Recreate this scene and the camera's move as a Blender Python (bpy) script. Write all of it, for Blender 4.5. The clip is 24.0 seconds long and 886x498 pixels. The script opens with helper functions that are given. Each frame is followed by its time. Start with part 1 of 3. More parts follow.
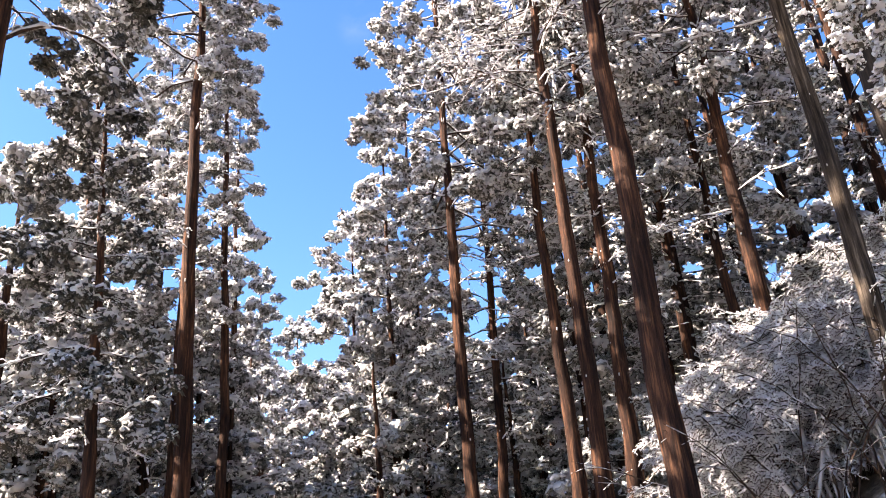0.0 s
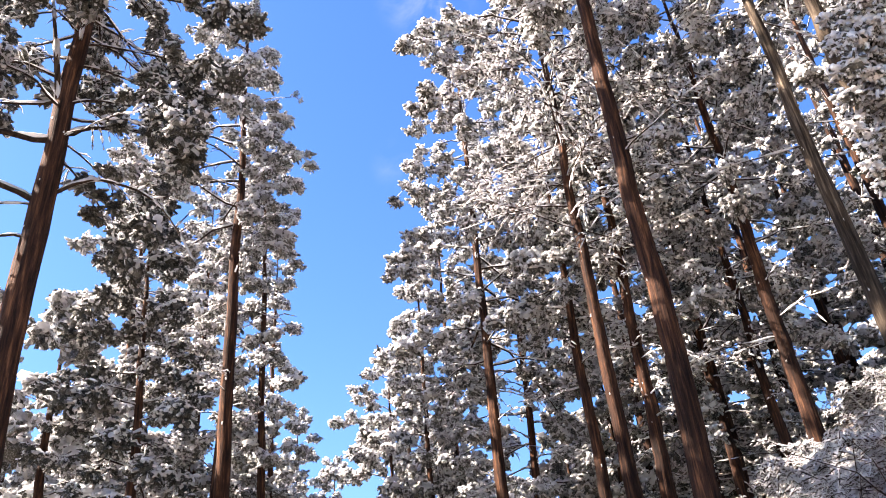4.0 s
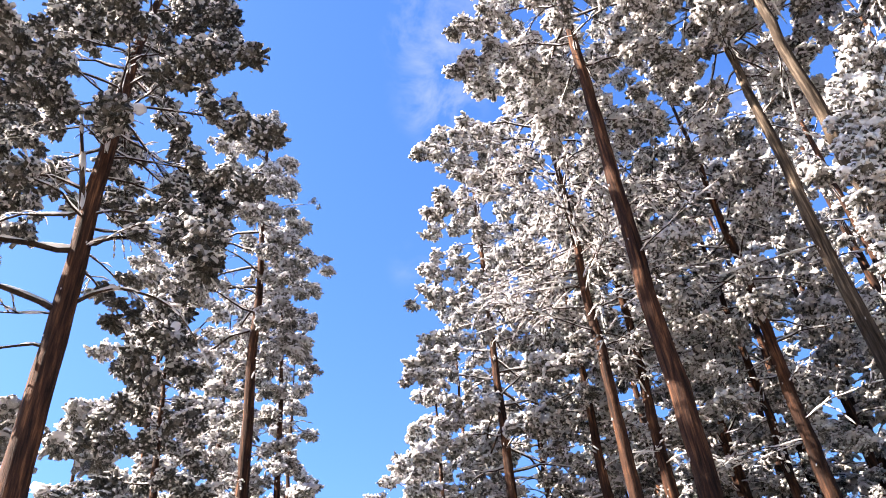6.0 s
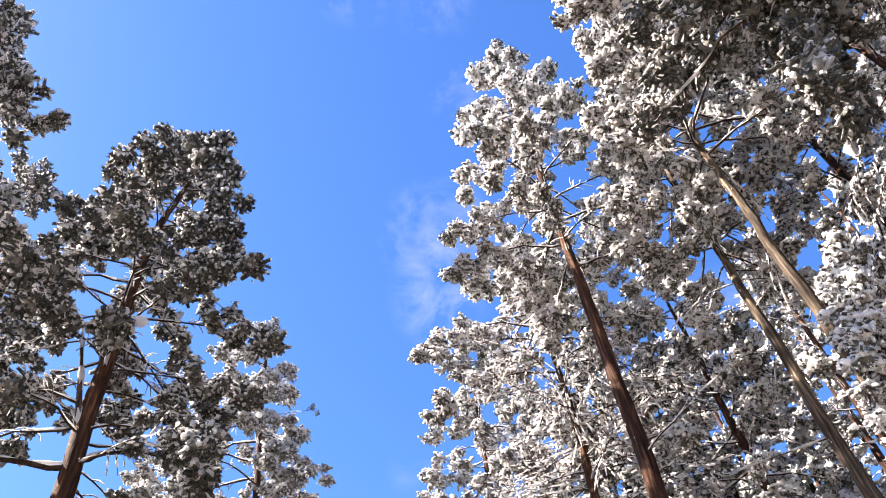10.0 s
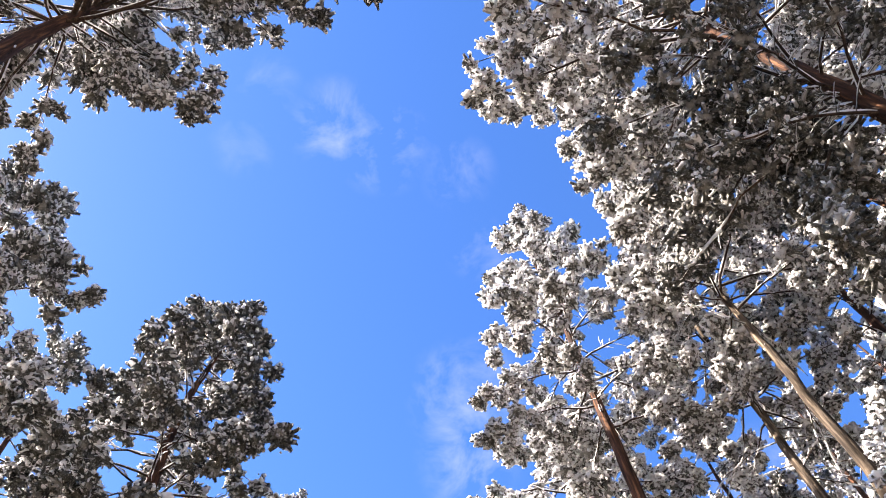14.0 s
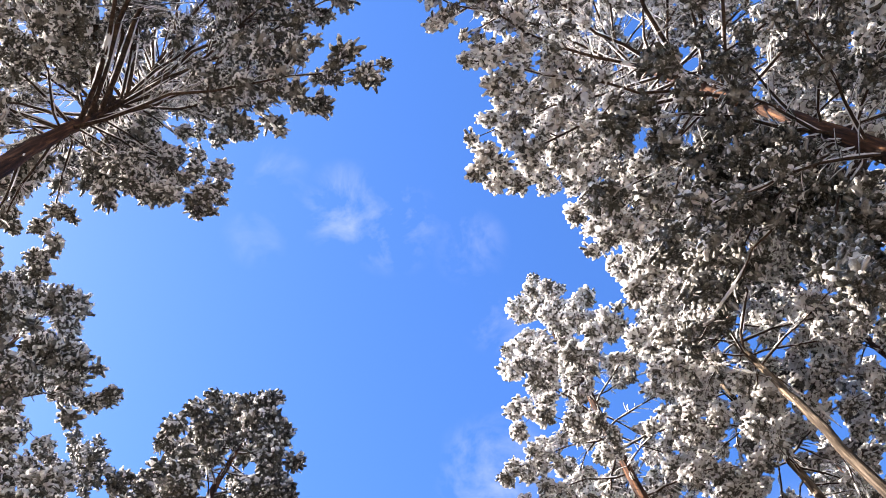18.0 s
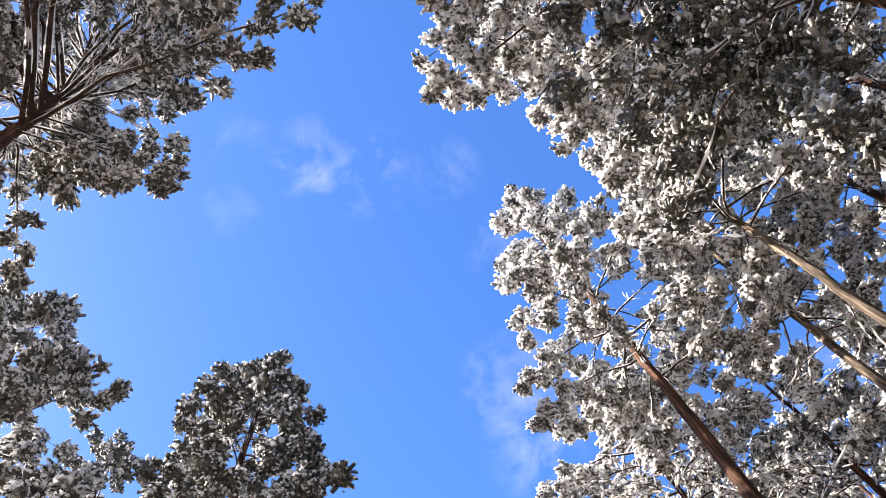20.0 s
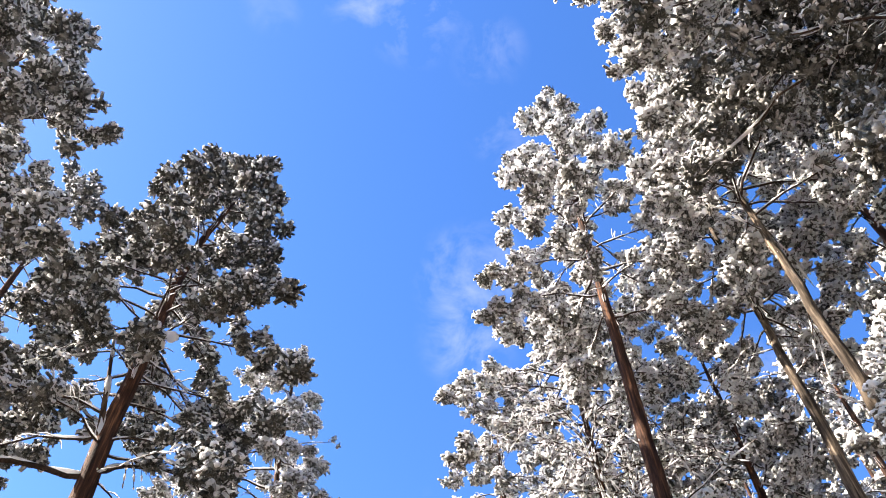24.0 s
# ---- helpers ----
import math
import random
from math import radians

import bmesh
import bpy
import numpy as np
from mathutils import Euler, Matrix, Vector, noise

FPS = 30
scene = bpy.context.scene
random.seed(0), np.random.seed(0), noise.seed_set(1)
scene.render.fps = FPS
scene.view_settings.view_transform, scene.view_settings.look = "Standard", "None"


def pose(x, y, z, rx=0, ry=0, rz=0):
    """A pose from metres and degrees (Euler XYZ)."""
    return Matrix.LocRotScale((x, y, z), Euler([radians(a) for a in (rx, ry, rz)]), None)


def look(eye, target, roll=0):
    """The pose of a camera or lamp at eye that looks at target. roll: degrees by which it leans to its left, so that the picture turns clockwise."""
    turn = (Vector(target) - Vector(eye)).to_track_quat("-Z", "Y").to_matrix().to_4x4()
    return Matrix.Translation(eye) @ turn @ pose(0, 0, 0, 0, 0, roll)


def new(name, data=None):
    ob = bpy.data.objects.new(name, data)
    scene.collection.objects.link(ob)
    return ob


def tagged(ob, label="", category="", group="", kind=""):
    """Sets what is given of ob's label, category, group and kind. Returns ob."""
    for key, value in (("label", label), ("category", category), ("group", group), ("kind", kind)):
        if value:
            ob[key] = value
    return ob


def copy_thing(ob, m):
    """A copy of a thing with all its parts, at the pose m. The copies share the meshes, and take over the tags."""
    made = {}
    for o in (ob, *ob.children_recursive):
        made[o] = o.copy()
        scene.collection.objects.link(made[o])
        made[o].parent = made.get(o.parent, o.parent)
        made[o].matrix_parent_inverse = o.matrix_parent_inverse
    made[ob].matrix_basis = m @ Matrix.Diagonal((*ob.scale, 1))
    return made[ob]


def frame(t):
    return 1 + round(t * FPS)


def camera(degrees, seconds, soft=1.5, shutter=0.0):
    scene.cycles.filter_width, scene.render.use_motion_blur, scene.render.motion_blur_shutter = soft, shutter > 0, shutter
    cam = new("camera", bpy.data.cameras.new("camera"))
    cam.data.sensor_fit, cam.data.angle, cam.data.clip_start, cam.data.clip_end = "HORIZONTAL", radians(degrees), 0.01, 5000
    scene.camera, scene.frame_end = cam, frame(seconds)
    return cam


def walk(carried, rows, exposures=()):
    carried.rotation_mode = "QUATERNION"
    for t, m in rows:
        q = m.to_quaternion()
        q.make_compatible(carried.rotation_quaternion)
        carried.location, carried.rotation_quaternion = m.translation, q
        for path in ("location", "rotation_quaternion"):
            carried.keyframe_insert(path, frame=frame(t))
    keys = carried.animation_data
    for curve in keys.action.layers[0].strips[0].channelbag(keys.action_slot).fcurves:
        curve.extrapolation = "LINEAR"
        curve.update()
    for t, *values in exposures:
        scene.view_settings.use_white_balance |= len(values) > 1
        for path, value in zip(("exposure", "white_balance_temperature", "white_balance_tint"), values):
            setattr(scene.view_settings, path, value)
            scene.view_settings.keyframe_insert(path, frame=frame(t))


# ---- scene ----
# The camera stands on a forest track and tilts from the trunks up to the crowns.
cam = camera(55.58, 24.0, soft=0.95)
PATH = [
    (0, 0.004, 0.058, 1.540, 114.99, 4.20, 1.96),
    (0.5, -0.004, 0.063, 1.547, 116.35, 4.20, 2.48),
    (1, 0.007, 0.059, 1.555, 117.02, 4.06, 2.66),
    (1.5, 0.001, 0.047, 1.551, 118.18, 3.97, 2.88),
    (2, -0.005, 0.038, 1.545, 119.31, 4.01, 3.09),
    (2.5, -0.008, 0.049, 1.562, 120.62, 4.19, 3.33),
    (4.5, -0.007, 0.035, 1.575, 125.81, 4.52, 5.38),
    (5, -0.010, 0.031, 1.580, 127.67, 4.59, 5.83),
    (5.5, -0.004, 0.016, 1.576, 129.52, 4.50, 6.07),
    (6, -0.004, 0.015, 1.586, 131.31, 4.35, 6.20),
    (6.5, -0.008, 0.006, 1.583, 132.93, 4.27, 6.44),
    (7, -0.007, 0.001, 1.581, 134.46, 4.49, 6.25),
    (7.5, -0.008, 0.003, 1.588, 135.90, 4.54, 6.31),
    (8, -0.009, 0.003, 1.594, 137.42, 4.53, 6.63),
    (8.5, -0.010, -0.001, 1.592, 138.87, 4.65, 6.77),
    (9, -0.009, -0.008, 1.596, 140.31, 4.96, 6.67),
    (9.5, -0.009, -0.022, 1.593, 142.72, 5.33, 6.97),
    (10, -0.008, -0.029, 1.594, 144.97, 5.60, 7.45),
    (10.5, -0.011, -0.039, 1.587, 146.66, 5.63, 7.94),
    (12.5, -0.045, -0.104, 1.539, 152.37, 5.34, 9.58),
    (13, -0.034, -0.099, 1.554, 153.32, 5.09, 9.63),
    (13.5, -0.025, -0.087, 1.568, 154.48, 4.87, 9.72),
    (14, -0.011, -0.067, 1.600, 156.16, 4.80, 9.84),
    (14.5, -0.008, -0.076, 1.598, 157.50, 5.11, 9.80),
    (15, 0.009, -0.065, 1.616, 159.44, 5.34, 9.86),
    (15.5, 0.017, -0.060, 1.629, 161.36, 5.39, 10.20),
    (16, 0.020, -0.055, 1.621, 162.80, 5.25, 10.66),
    (16.5, 0.027, -0.041, 1.611, 163.49, 5.05, 11.19),
    (17, 0.024, -0.040, 1.617, 163.47, 4.90, 11.55),
    (17.5, 0.020, -0.039, 1.630, 162.95, 4.91, 12.23),
    (18, 0.026, -0.028, 1.640, 161.71, 5.34, 14.08),
    (18.5, 0.039, 0.005, 1.680, 160.10, 6.35, 16.85),
    (20.5, 0.065, 0.086, 1.713, 158.19, 11.46, 26.36),
    (21, 0.056, 0.092, 1.711, 157.67, 12.35, 26.85),
    (21.5, 0.053, 0.105, 1.720, 156.20, 13.37, 26.14),
    (22, 0.039, 0.099, 1.709, 152.25, 12.87, 20.65),
    (22.5, 0.007, 0.081, 1.678, 149.86, 10.43, 15.51),
    (23, -0.006, 0.081, 1.664, 148.79, 7.34, 11.48),
    (23.5, -0.016, 0.080, 1.652, 148.09, 4.41, 8.06),
    (24, -0.024, 0.074, 1.640, 147.75, 1.02, 5.01),
]
walk(cam, [(r[0], pose(*r[1:])) for r in PATH], exposures=((0, 2.86, 7600, 20), (5, 2.8, 7550, 20), (10, 2.76, 7450, 18), (18.5, 2.76, 7400, 17), (20.5, 2.72, 7350, 15), (24, 2.72, 7350, 14)))

# ---- light ----
SUN_AZ, SUN_EL = -97, 40
world = bpy.data.worlds.new("sky")
scene.world = world
world.use_nodes = True
wn, wl = world.node_tree.nodes, world.node_tree.links
wn.clear()
sky = wn.new("ShaderNodeTexSky")
sky.sky_type, sky.sun_disc = "NISHITA", False
sky.sun_elevation, sky.sun_rotation = radians(SUN_EL), radians(SUN_AZ)
sky.altitude, sky.air_density, sky.dust_density, sky.ozone_density = 900, 1.0, 0.6, 3.0
back = wn.new("ShaderNodeBackground")
back.inputs["Strength"].default_value = 0.073
wout = wn.new("ShaderNodeOutputWorld")
deep = wn.new("ShaderNodeHueSaturation")
deep.inputs["Hue"].default_value, deep.inputs["Saturation"].default_value = 0.5105, 1.28
wl.new(sky.outputs[0], deep.inputs["Color"])
# thin wisps of cloud in a few places of the sky
way = wn.new("ShaderNodeTexCoord")
soft_noise = wn.new("ShaderNodeTexNoise")
soft_noise.inputs["Scale"].default_value, soft_noise.inputs["Detail"].default_value, soft_noise.inputs["Roughness"].default_value = 16.0, 5.0, 0.6
soft_noise.inputs["Distortion"].default_value = 0.4
wl.new(way.outputs["Generated"], soft_noise.inputs["Vector"])
wisp = wn.new("ShaderNodeMapRange")
wisp.inputs[1].default_value, wisp.inputs[2].default_value, wisp.inputs[4].default_value = 0.44, 0.74, 1.0
wl.new(soft_noise.outputs[0], wisp.inputs[0])
total = None
for c_az, c_el, reach, much in ((-20, 74.5, 3.6, 0.26), (-8, 73.2, 3.8, 0.24), (-38, 75.5, 2.6, 0.14), (-38, 71.5, 2.6, 0.1), (7, 70.5, 3.0, 0.16), (6.5, 65.2, 2.6, 0.2), (0, 55.5, 4.6, 0.3), (-1, 51.5, 4.0, 0.3),
                                (2, 57.5, 2.6, 0.14), (-5, 40, 2.2, 0.1), (25, 43, 5, 0.3)):
    dot = wn.new("ShaderNodeVectorMath")
    dot.operation = "DOT_PRODUCT"
    ca, ce = radians(c_az), radians(c_el)
    dot.inputs[1].default_value = (math.sin(ca) * math.cos(ce), math.cos(ca) * math.cos(ce), math.sin(ce))
    wl.new(way.outputs["Generated"], dot.inputs[0])
    near = wn.new("ShaderNodeMapRange")
    near.interpolation_type = "SMOOTHSTEP"
    near.inputs[1].default_value, near.inputs[2].default_value, near.inputs[4].default_value = math.cos(radians(reach)), 1.0, much
    wl.new(dot.outputs["Value"], near.inputs[0])
    if total is None:
        total = near.outputs[0]
    else:
        plus = wn.new("ShaderNodeMath")
        plus.operation = "MAXIMUM"
        wl.new(total, plus.inputs[0])
        wl.new(near.outputs[0], plus.inputs[1])
        total = plus.outputs[0]
veil = wn.new("ShaderNodeMath")
veil.operation = "MULTIPLY"
wl.new(total, veil.inputs[0])
wl.new(wisp.outputs[0], veil.inputs[1])
sky_mix = wn.new("ShaderNodeMix")
sky_mix.data_type = "RGBA"
sky_mix.inputs[7].default_value = (2.6, 2.9, 3.5, 1)
wl.new(veil.outputs[0], sky_mix.inputs[0])
wl.new(deep.outputs[0], sky_mix.inputs[6])
wl.new(sky_mix.outputs[2], back.inputs[0])
wl.new(back.outputs[0], wout.inputs[0])

sun = new("sun", bpy.data.lights.new("sun", "SUN"))
sun.data.energy, sun.data.angle, sun.data.color = 5.0, radians(0.6), (1.0, 0.95, 0.89)
sa, se = radians(SUN_AZ), radians(SUN_EL)
sun.matrix_world = look((0, 0, 60), Vector((0, 0, 60)) - Vector((math.sin(sa) * math.cos(se), math.cos(sa) * math.cos(se), math.sin(se))))


# ---- materials ----
def material(name, rough=0.7):
    m = bpy.data.materials.new(name)
    m.use_nodes = True
    b = m.node_tree.nodes["Principled BSDF"]
    b.inputs["Roughness"].default_value = rough
    return m, m.node_tree.nodes, m.node_tree.links, b


def noise_node(nodes, links, scale, detail=4, stretch=None, rough=0.55):
    tc = nodes.new("ShaderNodeTexCoord")
    n = nodes.new("ShaderNodeTexNoise")
    n.inputs["Scale"].default_value, n.inputs["Detail"].default_value, n.inputs["Roughness"].default_value = scale, detail, rough
    if stretch:
        mp = nodes.new("ShaderNodeMapping")
        mp.inputs["Scale"].default_value = stretch
        links.new(tc.outputs["Object"], mp.inputs[0])
        links.new(mp.outputs[0], n.inputs["Vector"])
    else:
        links.new(tc.outputs["Object"], n.inputs["Vector"])
    return n


def ramp(nodes, links, source, stops):
    r = nodes.new("ShaderNodeValToRGB")
    e = r.color_ramp.elements
    while len(e) < len(stops):
        e.new(0.5)
    for el, (p, c) in zip(e, stops):
        el.position, el.color = p, (*c, 1)
    links.new(source, r.inputs[0])
    return r


def bump(nodes, links, bsdf, source, strength, dist):
    b = nodes.new("ShaderNodeBump")
    b.inputs["Strength"].default_value, b.inputs["Distance"].default_value = strength, dist
    links.new(source, b.inputs["Height"])
    links.new(b.outputs[0], bsdf.inputs["Normal"])


def glow_through(n, l, b, colour, share):
    """Loose snow and thin needles scatter light through themselves."""
    tr = n.new("ShaderNodeBsdfTranslucent")
    l.new(colour, tr.inputs[0])
    ms = n.new("ShaderNodeMixShader")
    ms.inputs[0].default_value = share
    l.new(b.outputs[0], ms.inputs[1])
    l.new(tr.outputs[0], ms.inputs[2])
    l.new(ms.outputs[0], n["Material Output"].inputs[0])


def snow_material():
    m, n, l, b = material("snow", 0.75)
    big = noise_node(n, l, 2.2, 3)
    r = ramp(n, l, big.outputs[0], [(0.3, (0.80, 0.81, 0.83)), (0.7, (0.88, 0.88, 0.88))])
    l.new(r.outputs[0], b.inputs["Base Color"])
    fine = noise_node(n, l, 38, 5, rough=0.7)
    bump(n, l, b, fine.outputs[0], 0.7, 0.03)
    glow_through(n, l, b, r.outputs[0], 0.5)
    return m


def foliage_material(name, dark, light, frost, amount):
    """Needles: two greens, dusted with frost, that let a little light through."""
    m, n, l, b = material(name, 0.6)
    geo = n.new("ShaderNodeNewGeometry")
    tone = ramp(n, l, geo.outputs["Random Per Island"], [(0.0, dark), (1.0 - amount, light), (1.0, frost)])
    fine = noise_node(n, l, 45, 3)
    bump(n, l, b, fine.outputs[0], 0.6, 0.03)
    dust = ramp(n, l, fine.outputs[0], [(0.62 - 0.25 * amount, (0, 0, 0)), (0.82 - 0.2 * amount, (1, 1, 1))])
    mix = n.new("ShaderNodeMix")
    mix.data_type = "RGBA"
    l.new(dust.outputs[0], mix.inputs[0])
    l.new(tone.outputs[0], mix.inputs[6])
    mix.inputs[7].default_value = (*frost, 1)
    l.new(mix.outputs[2], b.inputs["Base Color"])
    glow_through(n, l, b, mix.outputs[2], 0.12)
    return m


def bark_material(name, dark, mid, light):
    m, n, l, b = material(name, 0.9)
    b.inputs["Specular IOR Level"].default_value = 0.15
    fibre = noise_node(n, l, 5, 6, (5, 5, 0.35), 0.65)
    r = ramp(n, l, fibre.outputs[0], [(0.36, dark), (0.53, mid), (0.70, light)])
    patch = noise_node(n, l, 0.9, 3, (1, 1, 0.4))
    pr = ramp(n, l, patch.outputs[0], [(0.38, (0.4, 0.38, 0.4)), (0.62, (1.15, 1.05, 1.0))])
    mul = n.new("ShaderNodeMix")
    mul.data_type, mul.blend_type = "RGBA", "MULTIPLY"
    mul.inputs[0].default_value = 1
    l.new(r.outputs[0], mul.inputs[6])
    l.new(pr.outputs[0], mul.inputs[7])
    l.new(mul.outputs[2], b.inputs["Base Color"])
    ridge = noise_node(n, l, 9, 6, (5, 5, 0.3), 0.7)
    bump(n, l, b, ridge.outputs[0], 0.9, 0.02)
    return m


def floor_material():
    """Forest floor: brown needle litter under patchy snow."""
    m, n, l, b = material("snowy forest floor", 0.9)
    patch = noise_node(n, l, 0.8, 6, rough=0.65)
    fine = noise_node(n, l, 14, 4)
    r = ramp(n, l, patch.outputs[0], [(0.44, (0.06, 0.045, 0.03)), (0.56, (0.2, 0.16, 0.12)), (0.66, (0.8, 0.8, 0.82))])
    l.new(r.outputs[0], b.inputs["Base Color"])
    bump(n, l, b, fine.outputs[0], 0.8, 0.05)
    return m


SNOW = snow_material()
FLOOR = floor_material()
# the first needles are a darker copy: the shade of dim trees put into colour
NEEDLES_SHADE = foliage_material("needles", (0.014, 0.015, 0.011), (0.045, 0.045, 0.034), (0.4, 0.4, 0.4), 0.3)
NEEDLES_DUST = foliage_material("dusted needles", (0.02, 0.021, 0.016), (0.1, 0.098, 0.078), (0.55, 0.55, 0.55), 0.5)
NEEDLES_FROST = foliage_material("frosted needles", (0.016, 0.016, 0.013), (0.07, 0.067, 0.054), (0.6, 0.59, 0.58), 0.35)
BARK_RED = bark_material("red bark", (0.012, 0.007, 0.005), (0.052, 0.026, 0.016), (0.18, 0.09, 0.045))
BARK_GREY = bark_material("grey bark", (0.02, 0.015, 0.01), (0.08, 0.066, 0.049), (0.25, 0.215, 0.165))
TWIG = bark_material("twig bark", (0.018, 0.012, 0.009), (0.05, 0.034, 0.024), (0.12, 0.09, 0.065))


# ---- mesh tools ----
def link_mesh(name, verts, faces, mat, parent=None, smooth=True, kind="", label=""):
    """One mesh object out of arrays: verts (n, 3), faces (m, 3 or 4)."""
    me = bpy.data.meshes.new(name)
    verts, faces = np.asarray(verts, np.float32), np.asarray(faces, np.int32)
    k = faces.shape[1]
    me.vertices.add(len(verts))
    me.vertices.foreach_set("co", verts.ravel())
    me.loops.add(faces.size)
    me.loops.foreach_set("vertex_index", faces.ravel())
    me.polygons.add(len(faces))
    me.polygons.foreach_set("loop_start", np.arange(0, faces.size, k, dtype=np.int32))
    me.polygons.foreach_set("use_smooth", np.full(len(faces), smooth))
    me.update(calc_edges=True)
    me.materials.append(mat)
    ob = new(name, me)
    ob.parent = parent
    return tagged(ob, label=label, kind=kind)


class Soup:
    """Collects pieces with the same number of corners a face into one mesh."""

    def __init__(self):
        self.v, self.f, self.n = [], [], 0

    def add(self, v, f):
        self.v.append(v)
        self.f.append(f + self.n)
        self.n += len(v)

    def link(self, name, mat, parent=None, **kw):
        if self.n:
            return link_mesh(name, np.concatenate(self.v), np.concatenate(self.f), mat, parent, **kw)


def ico_template(cuts=1):
    bm = bmesh.new()
    bmesh.ops.create_icosphere(bm, subdivisions=cuts, radius=1)
    v = np.array([p.co[:] for p in bm.verts])
    f = np.array([[p.index for p in q.verts] for q in bm.faces])
    bm.free()
    return v, f


def spindle_template():
    v = np.array([(1, 0, 0), (-1, 0, 0), (-0.05, 0, 1.1), (-0.05, 0.95, -0.5), (-0.05, -0.95, -0.5)], float)
    f = np.array([(0, 3, 2), (0, 4, 3), (0, 2, 4), (1, 2, 3), (1, 3, 4), (1, 4, 2)])
    return v, f


ICO, CUSHION, SPINDLE = ico_template(), ico_template(2), spindle_template()


def unit(v):
    return v / (np.linalg.norm(v, axis=-1, keepdims=True) + 1e-9)


def blobs(soup, rng, centre, along, radii, template=ICO, rough=0.2):
    """Lumps of snow: centre (n, 3), their long way (n, 3), radii (n, 3) along, across and up."""
    if len(centre) == 0:
        return
    tv, tf = template
    a = unit(along)
    c = unit(np.cross(np.array([0, 0, 1.0]) + 0.01 * rng.normal(size=a.shape), a))
    u = np.cross(a, c)
    frame3 = np.stack([a, c, u], 1) * radii[:, :, None]
    k1, k2 = rng.normal(size=(2, len(centre), 1, 3)) * 1.6
    wave = np.sin((tv[None] * k1).sum(-1) * 1.5 + k1[..., 0] * 9) + 0.7 * np.sin((tv[None] * k2).sum(-1) * 2.6 + k2[..., 0] * 9)
    shape = tv[None] * (1 + rough * (wave + 0.35 * rng.normal(size=wave.shape).clip(-1.5, 1.5)))[..., None]
    v = np.einsum("nvk,nkj->nvj", shape, frame3) + centre[:, None]
    f = tf[None] + (np.arange(len(centre)) * len(tv))[:, None, None]
    soup.add(v.reshape(-1, 3), f.reshape(-1, 3))


def blades(soup, rng, root, way, length, width, sag):
    """Needle sprays: narrow pointed leaves."""
    way = unit(way)
    side = unit(np.cross(way, rng.normal(size=way.shape)))
    tip = root + way * length[:, None]
    tip[:, 2] -= sag * length
    w = side * width[:, None] * 0.5
    v = np.stack([root + w, tip, root - w], 1)
    f = np.arange(len(root) * 3).reshape(-1, 3)
    soup.add(v.reshape(-1, 3), f)


def tube(points, radii, sides=6, ripple=None):
    """A tapered tube of quads along points."""
    p, r = np.asarray(points, float), np.asarray(radii, float)
    t = unit(np.gradient(p, axis=0))
    ref = np.where(np.abs(t[:, 2:3]) > 0.9, np.array([[1.0, 0, 0]]), np.array([[0, 0, 1.0]]))
    a = unit(np.cross(t, ref))
    b = np.cross(t, a)
    ang = np.arange(sides) * 2 * math.pi / sides
    ring = a[:, None] * np.cos(ang)[None, :, None] + b[:, None] * np.sin(ang)[None, :, None]
    rr = np.broadcast_to(r[:, None], (len(p), sides))
    if ripple is not None:
        rr = rr * (1 + ripple)
    v = (p[:, None] + ring * rr[..., None]).reshape(-1, 3)
    i, j = np.meshgrid(np.arange(len(p) - 1), np.arange(sides), indexing="ij")
    k = (j + 1) % sides
    f = np.stack([i * sides + j, i * sides + k, (i + 1) * sides + k, (i + 1) * sides + j], -1).reshape(-1, 4)
    return v, f


# ---- ground ----
def soft(x, k=1.5):
    return np.log1p(np.exp(np.clip(x / k, -30, 30))) * k


def ground_z(x, y):
    """Level on the track, rising ahead and, more steeply, on the bank beyond it."""
    x, y = np.asarray(x, float), np.asarray(y, float)
    rise = 0.12 * soft(y - 6) + 0.16 * soft(y - 16, 4) + 0.8 * soft(x - 1.6, 0.8) / (1 + np.exp(np.clip(-(y - 4) / 1.5, -30, 30)))
    top = 20.0
    return top * np.tanh(rise / top) - 0.1 * soft(-x - 14)


def build_ground():
    k = np.linspace(-1, 1, 181)
    g = np.sign(k) * (np.abs(k) * 26 + 1900 * np.abs(k) ** 7)
    x, y = np.meshgrid(g, g, indexing="ij")
    z = ground_z(x, y)
    lump = np.array([noise.noise(Vector((a * 0.35, b * 0.35, 0))) + 0.4 * noise.noise(Vector((a * 1.3, b * 1.3, 5))) for a, b in zip(x.ravel(), y.ravel())])
    z = z + 0.14 * lump.reshape(z.shape)
    n = len(g)
    i, j = np.meshgrid(np.arange(n - 1), np.arange(n - 1), indexing="ij")
    f = np.stack([i * n + j, (i + 1) * n + j, (i + 1) * n + j + 1, i * n + j + 1], -1).reshape(-1, 4)
    ob = link_mesh("ground", np.stack([x, y, z], -1).reshape(-1, 3), f, FLOOR)
    return tagged(ob, "rising forest floor of brown litter under patchy snow", "ground", kind="structure")


build_ground()


# ---- trees ----
def place(az, dist):
    return dist * math.sin(radians(az)), dist * math.cos(radians(az))


def limb_curve(start, way, length, rise, droop, rng, n=8, wander=0.1):
    s = np.linspace(0, 1, n)
    p = start + np.outer(s * length, way)
    p[:, 2] += length * (rise * s - droop * s ** 2.2)
    p[1:] += np.cumsum(rng.normal(size=(n - 1, 3)), 0) * wander * length / n
    return p


